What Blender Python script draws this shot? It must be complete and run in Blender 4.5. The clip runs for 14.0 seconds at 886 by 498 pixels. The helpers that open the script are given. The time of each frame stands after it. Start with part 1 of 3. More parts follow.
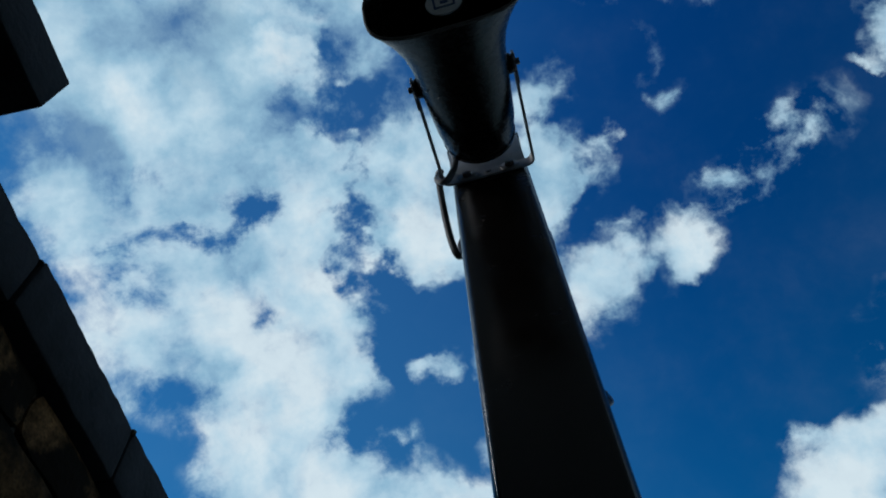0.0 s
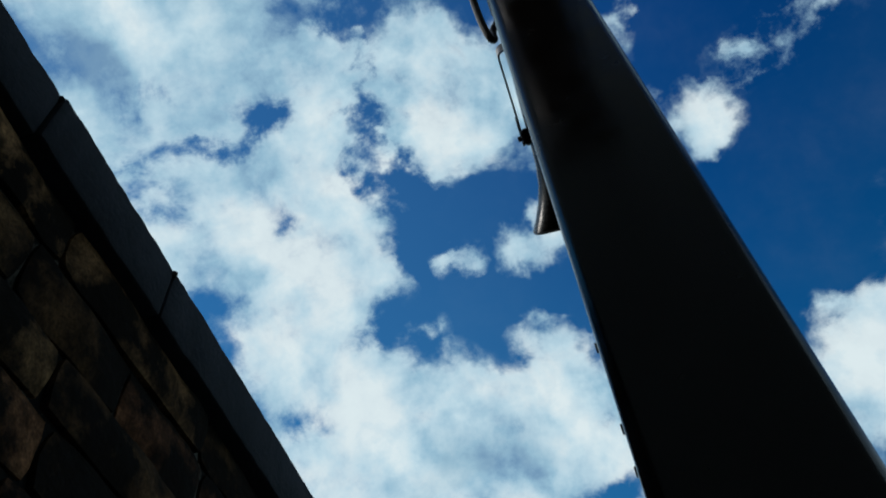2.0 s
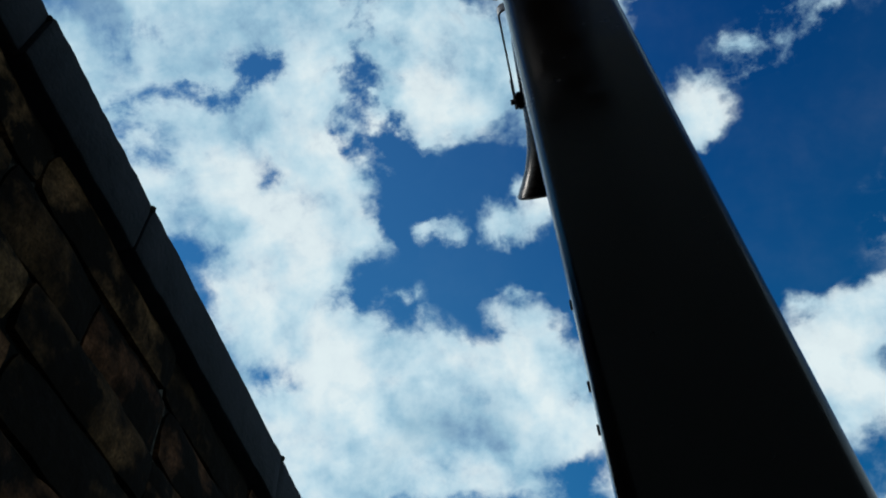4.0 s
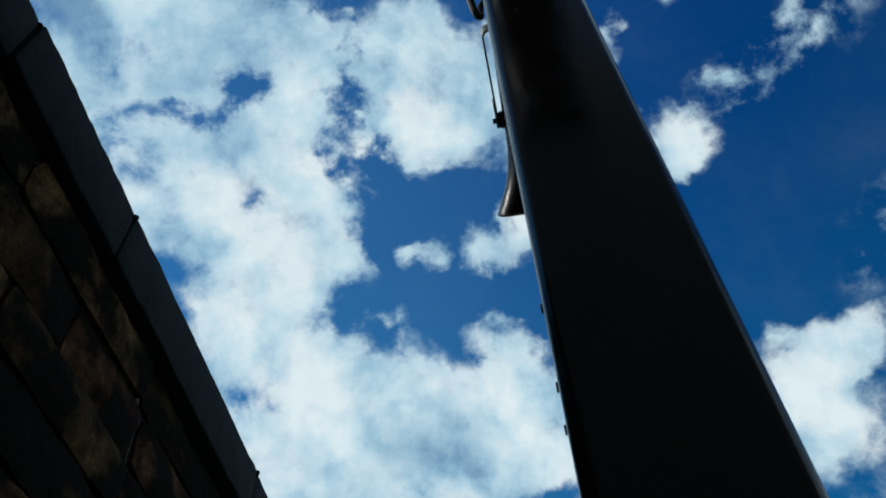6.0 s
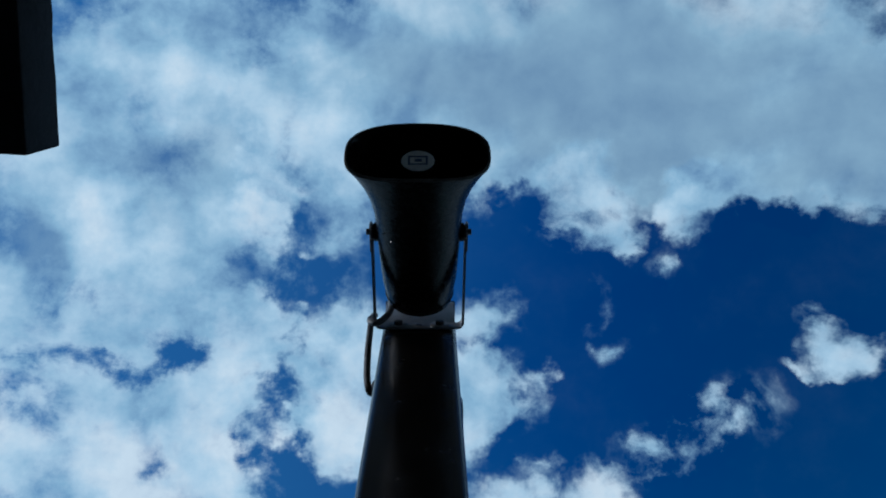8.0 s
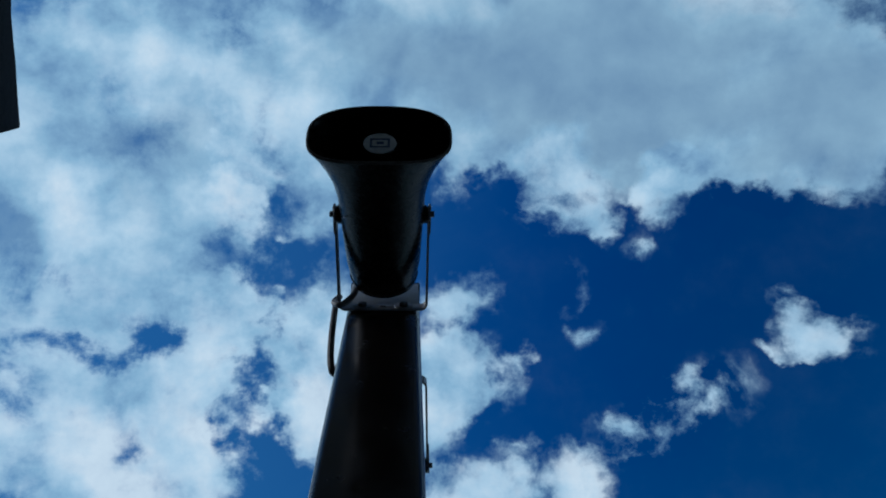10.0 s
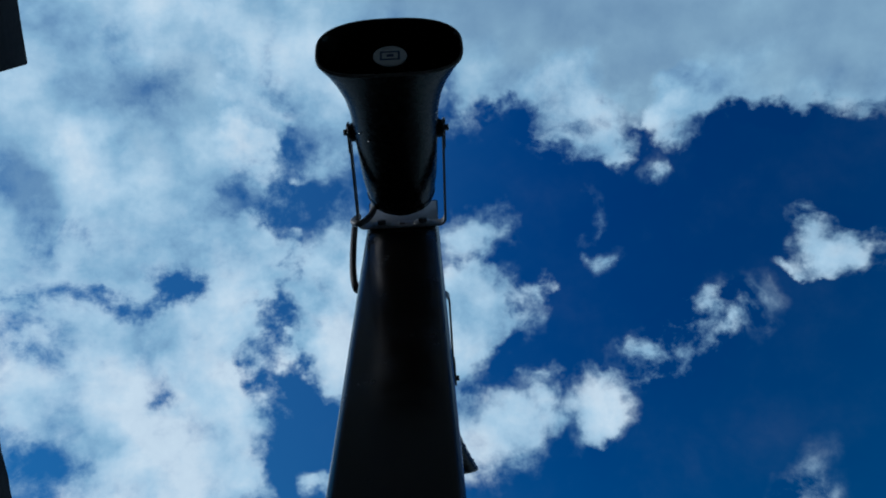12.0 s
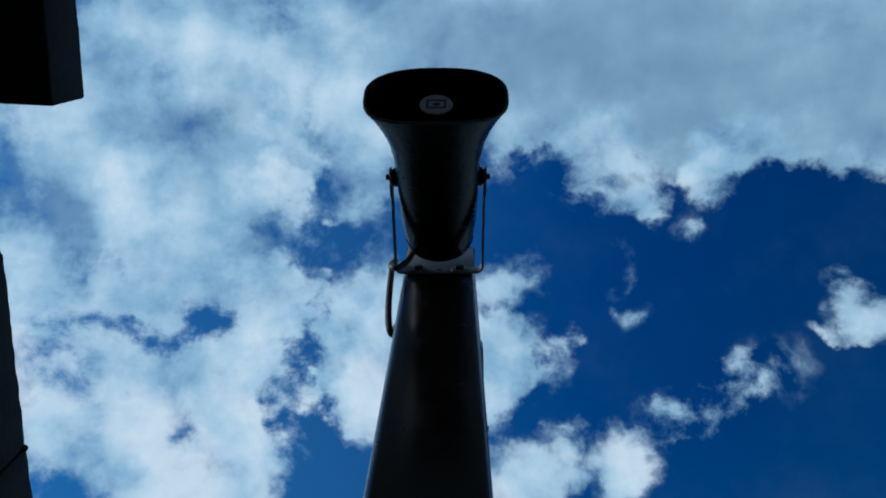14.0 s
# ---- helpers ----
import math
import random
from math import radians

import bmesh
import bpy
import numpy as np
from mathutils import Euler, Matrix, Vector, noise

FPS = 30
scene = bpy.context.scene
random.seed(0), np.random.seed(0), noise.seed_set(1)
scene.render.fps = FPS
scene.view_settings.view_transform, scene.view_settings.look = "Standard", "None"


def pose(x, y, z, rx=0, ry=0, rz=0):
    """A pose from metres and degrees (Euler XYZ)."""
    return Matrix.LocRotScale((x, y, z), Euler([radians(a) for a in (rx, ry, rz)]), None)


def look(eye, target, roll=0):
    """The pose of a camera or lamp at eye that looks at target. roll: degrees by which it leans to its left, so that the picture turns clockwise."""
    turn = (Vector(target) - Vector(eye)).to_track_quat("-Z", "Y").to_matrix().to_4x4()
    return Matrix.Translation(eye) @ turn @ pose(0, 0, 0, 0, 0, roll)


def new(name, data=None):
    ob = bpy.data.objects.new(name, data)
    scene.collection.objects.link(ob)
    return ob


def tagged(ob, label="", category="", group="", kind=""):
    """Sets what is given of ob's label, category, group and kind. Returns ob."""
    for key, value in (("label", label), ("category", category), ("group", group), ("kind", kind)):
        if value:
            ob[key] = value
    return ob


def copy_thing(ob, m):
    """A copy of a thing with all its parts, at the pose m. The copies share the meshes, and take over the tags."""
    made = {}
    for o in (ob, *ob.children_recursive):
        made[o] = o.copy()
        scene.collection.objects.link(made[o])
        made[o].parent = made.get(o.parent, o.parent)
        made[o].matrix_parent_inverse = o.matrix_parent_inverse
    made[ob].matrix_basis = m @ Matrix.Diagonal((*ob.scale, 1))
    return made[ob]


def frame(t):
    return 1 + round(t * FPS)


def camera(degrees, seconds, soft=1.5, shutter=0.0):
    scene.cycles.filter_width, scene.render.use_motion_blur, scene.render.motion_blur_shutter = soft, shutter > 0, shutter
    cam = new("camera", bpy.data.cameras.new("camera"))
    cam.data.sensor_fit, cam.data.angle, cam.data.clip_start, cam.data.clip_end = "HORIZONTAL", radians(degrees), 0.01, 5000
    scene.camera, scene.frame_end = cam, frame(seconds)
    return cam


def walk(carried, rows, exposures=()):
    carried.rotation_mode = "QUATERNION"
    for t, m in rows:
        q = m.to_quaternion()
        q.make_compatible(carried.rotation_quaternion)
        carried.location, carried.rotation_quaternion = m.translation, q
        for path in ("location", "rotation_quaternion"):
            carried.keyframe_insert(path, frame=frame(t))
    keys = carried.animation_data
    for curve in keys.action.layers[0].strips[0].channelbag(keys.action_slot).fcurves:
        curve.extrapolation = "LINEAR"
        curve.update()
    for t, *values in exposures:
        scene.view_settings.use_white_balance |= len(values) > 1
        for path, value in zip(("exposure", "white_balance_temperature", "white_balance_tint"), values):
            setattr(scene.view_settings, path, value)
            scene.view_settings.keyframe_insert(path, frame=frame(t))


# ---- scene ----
Z0 = 2.85          # height of the horn brackets above the ground
POLE = 0.125       # side of the square post

cam = camera(57.4, 14.0, soft=1.9)
# seconds, eye, yaw, pitch, roll (degrees)
PATH = [
    (0.0, 0.0135, -0.5269, -1.1969, 10.72, 61.51, -4.99),
    (0.5, -0.0836, -0.4498, -1.2128, 5.40, 61.47, -3.88),
    (1.0, -0.0835, -0.4229, -1.2098, 9.09, 59.84, -6.29),
    (1.5, -0.0721, -0.4291, -1.2132, 14.94, 57.51, -0.43),
    (2.0, -0.0611, -0.3956, -1.2462, 14.46, 54.26, -5.92),
    (2.5, -0.0558, -0.3909, -1.2475, 14.23, 52.08, -4.61),
    (5.0, -0.0884, -0.3714, -1.2690, 12.10, 51.87, -1.54),
    (5.5, -0.0990, -0.3780, -1.2856, 12.90, 50.78, -0.19),
    (6.0, -0.0622, -0.3757, -1.2785, 10.40, 53.60, -2.72),
    (6.5, -0.0085, -0.4129, -1.2981, 12.26, 65.34, 2.56),
    (7.0, 0.0157, -0.4694, -1.3019, 17.77, 76.07, 14.80),
    (7.5, 0.0182, -0.4728, -1.2953, 3.13, 75.99, 3.22),
    (10.0, 0.0450, -0.4745, -1.3088, -8.72, 74.15, -8.42),
    (10.5, 0.0438, -0.4555, -1.3119, -7.27, 72.73, -7.63),
    (11.0, 0.0410, -0.4503, -1.3102, -6.98, 71.64, -7.16),
    (11.5, 0.0429, -0.4530, -1.3137, -4.53, 70.77, -5.90),
    (12.0, 0.0397, -0.4415, -1.3179, -3.26, 69.69, -6.21),
    (12.5, 0.0262, -0.4286, -1.3232, -3.19, 69.85, -5.99),
    (13.0, 0.0203, -0.4258, -1.3191, 0.10, 70.53, -1.66),
    (13.5, 0.0174, -0.4328, -1.3136, 2.50, 71.72, 0.20),
    (14.0, 0.0271, -0.4436, -1.3205, 2.88, 73.07, 2.37),
]


def aim(x, y, z, yaw, pitch, roll):
    a, e = radians(yaw), radians(pitch)
    way = Vector((-math.sin(a) * math.cos(e), math.cos(a) * math.cos(e), math.sin(e)))
    eye = Vector((x, y, z + Z0))
    return look(eye, eye + way, roll)


walk(cam, [(r[0], aim(*r[1:])) for r in PATH],
     exposures=[(0.0, 0.05, 6200, 10), (2.5, 0.15, 6550, 10), (5.0, 0.2, 6550, 10), (6.2, 0.15, 6450, 10),
                (7.2, -0.08, 5700, 10), (10.0, -0.08, 5700, 10), (14.0, -0.08, 5700, 10)])

# ---------------------------------------------------------------- sky and sun
SUN_AZ, SUN_EL = -98.0, 40.0     # azimuth from +y towards +x, elevation

world = bpy.data.worlds.new("sky")
scene.world = world
world.use_nodes = True
wn, wl = world.node_tree.nodes, world.node_tree.links
wn.clear()


def link_to(tree_links, socket, value):
    if isinstance(value, bpy.types.NodeSocket):
        tree_links.new(value, socket)
    elif value is not None:
        socket.default_value = value


def wmath(op, a, b=None, c=None, clamp=False):
    n = wn.new("ShaderNodeMath")
    n.operation, n.use_clamp = op, clamp
    for s, v in zip(n.inputs, (a, b, c)):
        link_to(wl, s, v)
    return n.outputs[0]


def wvec(op, a, b=None):
    n = wn.new("ShaderNodeVectorMath")
    n.operation = op
    link_to(wl, n.inputs[0], a)
    if b is not None:
        link_to(wl, n.inputs[3 if op == "SCALE" else 1], b)
    return n.outputs[0]


def wnoise(vector, scale, detail, rough=0.55, lac=2.1):
    n = wn.new("ShaderNodeTexNoise")
    n.inputs["Scale"].default_value = scale
    n.inputs["Detail"].default_value = detail
    n.inputs["Roughness"].default_value = rough
    n.inputs["Lacunarity"].default_value = lac
    wl.new(vector, n.inputs["Vector"])
    return n


def wrange(value, a, b, lo=0.0, hi=1.0, kind="SMOOTHSTEP"):
    n = wn.new("ShaderNodeMapRange")
    n.interpolation_type = kind
    for i, v in enumerate((value, a, b, lo, hi)):
        link_to(wl, n.inputs[i], v)
    return n.outputs[0]


def wmix(f, a, b):
    n = wn.new("ShaderNodeMix")
    n.data_type = "RGBA"
    link_to(wl, n.inputs[0], f)
    link_to(wl, n.inputs[6], a)
    link_to(wl, n.inputs[7], b)
    return n.outputs[2]


coord = wn.new("ShaderNodeTexCoord")
sep = wn.new("ShaderNodeSeparateXYZ")
wl.new(coord.outputs["Generated"], sep.inputs[0])
up = wmath("MAXIMUM", sep.outputs[2], 0.06)
flat = wn.new("ShaderNodeCombineXYZ")       # the cloud layer, seen from below: one unit high
wl.new(wmath("DIVIDE", sep.outputs[0], up), flat.inputs[0])
wl.new(wmath("DIVIDE", sep.outputs[1], up), flat.inputs[1])
layer = flat.outputs[0]

dome = wn.new("ShaderNodeCombineXYZ")       # the same sky without the layer's foreshortening, for the billows
rise = wmath("MULTIPLY_ADD", wmath("MAXIMUM", sep.outputs[2], 0.0), 0.5, 0.5)
wl.new(wmath("DIVIDE", sep.outputs[0], rise), dome.inputs[0])
wl.new(wmath("DIVIDE", sep.outputs[1], rise), dome.inputs[1])
dome = dome.outputs[0]

# billows: the layer's coordinates are stirred before the banks are laid in
stir1 = wnoise(dome, 5.0, 3.0, 0.5)
centred1 = wvec("SUBTRACT", stir1.outputs["Color"], (0.5, 0.5, 0.5))
stir2 = wnoise(dome, 20.0, 5.0, 0.55)
centred2 = wvec("SUBTRACT", stir2.outputs["Color"], (0.5, 0.5, 0.5))
stirred = wvec("ADD", layer, wvec("ADD", wvec("SCALE", centred1, 0.13), wvec("SCALE", centred2, 0.085)))

density, shade, fray, gaps = None, None, None, None


def puff(u, v, ru, rv, turn, weight, light, ragged=0.0):
    """A bank of cloud (or, with a negative weight, a gap) at (u, v) of the layer; light: brighter or greyer; ragged: torn edges."""
    global density, shade, fray, gaps
    m = wn.new("ShaderNodeMapping")
    m.vector_type = "TEXTURE"
    m.inputs["Location"].default_value = (u, v, 0)
    m.inputs["Rotation"].default_value = (0, 0, radians(turn))
    m.inputs["Scale"].default_value = (ru * 1.35, rv * 1.35, 1)
    wl.new(stirred, m.inputs["Vector"])
    g = wn.new("ShaderNodeTexGradient")
    g.gradient_type = "SPHERICAL"
    wl.new(m.outputs[0], g.inputs[0])
    if weight > 0:
        density = wmath("MULTIPLY_ADD", g.outputs["Fac"], weight * (1.45 if weight > 0.45 else 1.8), 0.0 if density is None else density)
    if weight < 0:
        gaps = wmath("MULTIPLY_ADD", g.outputs["Fac"], weight * 1.0, 0.0 if gaps is None else gaps)
    if light:
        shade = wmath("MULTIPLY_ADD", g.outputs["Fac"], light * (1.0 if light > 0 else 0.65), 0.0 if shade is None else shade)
    if ragged:
        fray = wmath("MULTIPLY_ADD", g.outputs["Fac"], ragged * 1.3, 0.0 if fray is None else fray)


puff(-0.444, 0.163, 0.225, 0.211, 3, 1.00, -0.05)
puff(-0.280, 0.137, 0.157, 0.171, 3, 0.90, -0.05)
puff(-0.532, 0.363, 0.096, 0.073, 3, 0.50, 0.00)
puff(-0.382, 0.332, 0.146, 0.070, 3, 0.80, 0.00)
puff(-0.256, 0.016, 0.176, 0.132, -0, 0.80, 0.00)
puff(-0.349, 0.160, 0.140, 0.106, -0, 0.50, 0.00)
puff(-0.111, 0.159, 0.076, 0.082, 3, 0.90, 0.05)
puff(-0.119, 0.250, 0.043, 0.094, 3, 0.50, -0.05)
puff(-0.225, 0.219, 0.029, 0.036, 3, 0.50, 0.55)
puff(-0.211, 0.192, 0.028, 0.021, 3, 0.30, 0.40)
puff(-0.213, 0.120, 0.024, 0.017, 3, 0.20, 0.30)
puff(-0.162, 0.170, 0.024, 0.015, 3, 0.30, 0.35)
puff(-0.207, 0.155, 0.021, 0.010, 3, 0.20, 0.25)
puff(-0.097, 0.160, 0.034, 0.027, 3, 0.20, 0.30)
puff(-0.331, 0.075, 0.027, 0.033, 3, 0.10, 0.25)
puff(-0.408, 0.235, 0.042, 0.066, 3, 0.00, 0.15)
puff(-0.255, 0.059, 0.027, 0.019, 3, 0.00, 0.15)
puff(-0.282, 0.151, 0.048, 0.041, 3, -0.15, -0.10, 0.4)
puff(-0.357, 0.202, 0.042, 0.028, 3, -0.30, -0.05, 0.4)
puff(-0.171, 0.089, 0.027, 0.033, 3, -0.25, -0.05, 0.6)
puff(-0.281, 0.144, 0.055, 0.041, 3, -0.20, 0.00, 0.6)
puff(-0.435, 0.123, 0.040, 0.027, 3, -0.05, 0.00, 0.4)
puff(-0.176, 0.129, 0.031, 0.040, 3, -0.40, 0.00, 0.9)
puff(-0.429, 0.315, 0.065, 0.031, 3, -0.35, 0.00, 0.6)
puff(-0.307, 0.291, 0.043, 0.038, 3, -0.30, 0.00, 0.4)
puff(-0.221, 0.452, 0.038, 0.037, 3, -0.30, 0.00, 0.9)
puff(-0.188, 0.016, 0.041, 0.033, -0, -0.35, 0.00, 0.7)
puff(-0.389, -0.002, 0.061, 0.039, -0, -0.1, 0.00, 0.3)
puff(-0.195, 0.275, 0.068, 0.037, 3, -1.30, 0.00, 0.5)
puff(-0.149, 0.220, 0.042, 0.025, 3, -0.55, 0.00, 0.4)
puff(-0.142, 0.307, 0.033, 0.030, 3, -1.00, 0.00)
puff(-0.172, 0.208, 0.021, 0.025, 3, -0.45, 0.00)
puff(-0.161, 0.248, 0.018, 0.013, 3, 0.40, 0.10, 0.4)
puff(-0.333, 0.406, 0.045, 0.028, 3, -0.70, 0.00, 1.0)
puff(-0.404, 0.418, 0.045, 0.021, 3, -0.55, 0.00, 1.0)
puff(-0.528, 0.477, 0.054, 0.052, 3, -0.80, 0.00, 0.6)
puff(-0.477, 0.406, 0.052, 0.033, 3, -0.50, 0.00, 1.0)
puff(-0.532, 0.411, 0.030, 0.033, 3, -0.50, 0.00, 1.0)
puff(-0.583, 0.441, 0.034, 0.060, 3, 0.60, 0.35)
puff(-0.249, 0.363, 0.063, 0.055, 3, 1.00, 0.35)
puff(-0.234, 0.443, 0.045, 0.050, 3, 0.60, 0.15, 0.4)
puff(-0.285, 0.465, 0.053, 0.042, 3, 0.70, 0.25)
puff(-0.371, 0.503, 0.116, 0.061, 3, 1.10, 0.15)
puff(-0.426, 0.534, 0.070, 0.044, 3, 0.60, 0.40)
puff(-0.395, 0.635, 0.105, 0.103, 3, 1.20, 0.30)
puff(-0.416, 0.690, 0.066, 0.078, 3, 0.40, 0.30)
puff(-0.308, 0.648, 0.097, 0.103, 3, 1.10, 0.10)
puff(-0.564, 0.598, 0.096, 0.113, 3, 1.00, 0.10)
puff(-0.527, 0.582, 0.064, 0.055, 3, 0.40, 0.15)
puff(-0.564, 0.682, 0.058, 0.034, 3, -0.70, 0.00, 0.8)
puff(-0.385, 0.563, 0.032, 0.018, 3, -0.25, 0.00, 0.5)
puff(-0.198, 0.581, 0.055, 0.054, 3, -1.20, 0.00, 0.4)
puff(-0.216, 0.681, 0.037, 0.076, 3, -1.20, 0.00)
puff(-0.184, 0.398, 0.030, 0.032, 3, -0.45, 0.00, 0.8)
puff(-0.194, 0.495, 0.031, 0.059, 3, -0.50, 0.00, 0.9)
puff(-0.185, 0.446, 0.046, 0.099, 3, 0.40, 0.00, 0.9)
puff(-0.106, 0.450, 0.061, 0.123, 3, 1.30, 0.30)
puff(-0.140, 0.498, 0.039, 0.068, 3, 0.80, 0.35)
puff(0.065, 0.349, 0.044, 0.031, 3, 1.00, 0.10, 0.3)
puff(0.046, 0.386, 0.030, 0.020, 3, -0.40, 0.00, 1.0)
puff(0.050, 0.459, 0.053, 0.069, 3, 1.15, 0.30)
puff(0.047, 0.525, 0.047, 0.047, 3, 0.70, 0.30)
puff(0.105, 0.486, 0.042, 0.033, 3, 0.50, 0.00, 0.6)
puff(0.124, 0.446, 0.030, 0.016, 3, 0.40, 0.00, 0.6)
puff(0.151, 0.436, 0.023, 0.012, 3, 0.40, 0.00, 0.4)
puff(0.089, 0.659, 0.063, 0.062, 3, 1.05, 0.30)
puff(0.044, 0.694, 0.049, 0.056, 3, 0.60, 0.25)
puff(0.046, 0.603, 0.040, 0.027, 3, 0.40, 0.00, 0.5)
puff(0.147, 0.635, 0.040, 0.036, 3, 0.60, 0.10, 0.3)
puff(0.139, 0.581, 0.028, 0.016, 3, 0.40, 0.00, 0.6)
puff(0.231, 0.626, 0.043, 0.053, 3, 1.15, 0.40)
puff(0.224, 0.675, 0.036, 0.032, 3, 0.50, 0.20)
puff(0.266, 0.650, 0.032, 0.036, 3, 0.50, 0.10)
puff(0.310, 0.539, 0.033, 0.022, 3, 0.33, 0.00, 0.8)
puff(0.356, 0.567, 0.012, 0.036, 3, 0.34, 0.00, 0.4)
puff(0.369, 0.500, 0.011, 0.028, 3, 0.30, 0.00, 0.4)
puff(0.397, 0.543, 0.026, 0.025, 3, 0.40, 0.10, 0.8)
puff(0.342, 0.515, 0.020, 0.017, 3, 0.26, 0.00, 0.6)
puff(0.316, 0.591, 0.036, 0.017, 3, 0.27, 0.00, 0.6)
puff(0.422, 0.511, 0.020, 0.018, 3, 0.22, 0.00, 0.5)
puff(0.542, 0.382, 0.041, 0.036, 3, 0.95, 0.25, 0.2)
puff(0.576, 0.399, 0.041, 0.028, 3, 0.80, 0.20)
puff(0.522, 0.354, 0.030, 0.019, 3, 0.50, 0.00, 0.6)
puff(0.502, 0.426, 0.030, 0.012, 3, 0.30, 0.00, 0.6)
puff(0.181, 0.100, 0.171, 0.086, 3, 1.20, -0.20)
puff(0.385, 0.096, 0.240, 0.092, 3, 1.40, -0.25)
puff(0.559, 0.118, 0.139, 0.081, 3, 1.30, -0.20)
puff(-0.007, 0.058, 0.147, 0.058, 3, 1.00, -0.10)
puff(0.348, 0.155, 0.077, 0.054, 3, 0.90, 0.05)
puff(0.313, 0.180, 0.039, 0.041, 3, 0.40, 0.30)
puff(0.180, 0.174, 0.063, 0.048, 3, 0.80, 0.15)
puff(0.162, 0.229, 0.028, 0.028, 3, 0.70, 0.35, 0.3)
puff(0.219, 0.231, 0.043, 0.025, 3, 0.80, 0.10, 0.3)
puff(0.239, 0.254, 0.025, 0.014, 3, 0.40, 0.10, 0.5)
puff(0.488, 0.182, 0.099, 0.031, 3, 0.70, -0.10)
puff(0.319, 0.229, 0.028, 0.018, 3, 0.40, 0.05, 0.5)
puff(0.111, 0.157, 0.062, 0.034, 3, 0.60, -0.05)
puff(0.060, 0.188, 0.028, 0.035, 3, 0.40, -0.05, 0.4)
puff(0.264, 0.164, 0.028, 0.041, 3, -0.20, -0.20)
puff(0.439, 0.211, 0.057, 0.018, 3, -0.60, 0.00, 0.3)
puff(0.087, 0.190, 0.021, 0.017, 3, -0.50, 0.00, 0.4)
puff(0.265, -0.006, 0.284, 0.118, -0, 1.20, -0.25)
puff(-0.039, 0.035, 0.150, 0.100, -0, 1.00, -0.08)
puff(0.409, 0.073, 0.104, 0.055, -0, 0.00, 0.10)
puff(0.198, 0.001, 0.102, 0.066, -0, 0.00, -0.12)
puff(0.198, 0.340, 0.010, 0.034, 3, 0.2, 0.00, 0.6)
puff(0.229, 0.396, 0.019, 0.025, 3, 0.2, 0.00, 0.6)
puff(0.292, 0.278, 0.016, 0.025, 3, 0.2, 0.00, 0.6)
puff(-0.470, 0.344, 0.120, 0.122, 14, 1.00, 0.00)
puff(-0.454, 0.505, 0.101, 0.115, 14, 1.10, 0.08)
puff(-0.311, 0.450, 0.067, 0.172, 14, 1.10, 0.12)
puff(-0.330, 0.626, 0.091, 0.134, 14, 1.20, 0.10)
puff(-0.447, 0.685, 0.111, 0.148, 14, 1.20, 0.12)
puff(-0.392, 0.769, 0.080, 0.096, 14, 1.10, 0.08)
puff(-0.501, 0.844, 0.085, 0.105, 14, 1.00, 0.05)
puff(-0.434, 0.600, 0.065, 0.052, 14, 0.00, 0.20)
puff(-0.395, 0.631, 0.025, 0.063, 14, 0.00, 0.20)
puff(-0.473, 0.737, 0.044, 0.060, 14, 0.00, 0.25)
puff(-0.273, 0.401, 0.036, 0.080, 14, 0.00, 0.15)
puff(-0.343, 0.400, 0.043, 0.033, 14, -0.90, 0.00, 1.0)
puff(-0.412, 0.425, 0.037, 0.022, 14, -0.70, 0.00, 1.0)
puff(-0.239, 0.460, 0.019, 0.034, 14, -0.60, 0.00, 1.0)
puff(-0.179, 0.377, 0.025, 0.030, 14, -0.50, 0.00, 0.8)
puff(-0.211, 0.501, 0.019, 0.079, 14, -0.35, 0.00, 0.9)
puff(-0.249, 0.557, 0.039, 0.037, 14, -0.45, 0.00, 0.8)
puff(-0.379, 0.543, 0.032, 0.039, 14, -0.30, 0.00, 0.4)
puff(-0.219, 0.633, 0.041, 0.050, 14, 0.60, 0.00, 0.6)
puff(-0.082, 0.448, 0.088, 0.087, 14, 1.40, 0.15)
puff(-0.010, 0.491, 0.082, 0.098, 14, 1.30, 0.05)
puff(-0.152, 0.516, 0.042, 0.043, 14, 0.80, 0.20)
puff(-0.113, 0.449, 0.037, 0.064, 14, 0.00, 0.35)
puff(-0.131, 0.576, 0.047, 0.023, 14, 0.50, 0.00, 0.7)
puff(-0.022, 0.396, 0.028, 0.015, 14, -0.60, 0.00, 0.4)
puff(0.002, 0.600, 0.032, 0.027, 14, 0.50, 0.05, 0.4)
puff(-0.179, 0.734, 0.036, 0.028, 14, 1.25, 0.15, 0.5)
puff(-0.059, 0.753, 0.053, 0.034, 14, 1.25, 0.20, 0.4)
puff(0.001, 0.724, 0.039, 0.037, 14, 0.85, 0.25)
puff(-0.036, 0.699, 0.012, 0.022, 14, 0.60, 0.10)
puff(-0.366, 0.919, 0.058, 0.061, 14, 1.00, 0.25)
puff(-0.444, 1.032, 0.102, 0.167, 14, 1.30, 0.20)
puff(-0.445, 0.971, 0.040, 0.115, 14, 0.00, 0.25)
puff(-0.293, 1.024, 0.131, 0.117, 14, 1.30, 0.05)
puff(-0.202, 1.077, 0.092, 0.090, 14, 1.00, 0.00, 0.3)
puff(-0.080, 0.976, 0.048, 0.101, 14, 1.20, 0.25, 0.2)
puff(-0.061, 1.097, 0.061, 0.089, 14, 0.80, 0.10, 0.3)
puff(-0.354, 1.168, 0.236, 0.183, 14, 1.40, -0.12)
puff(-0.140, 1.189, 0.181, 0.179, 14, 1.30, -0.02)
puff(0.001, 1.258, 0.076, 0.100, 14, 0.90, 0.10, 0.4)
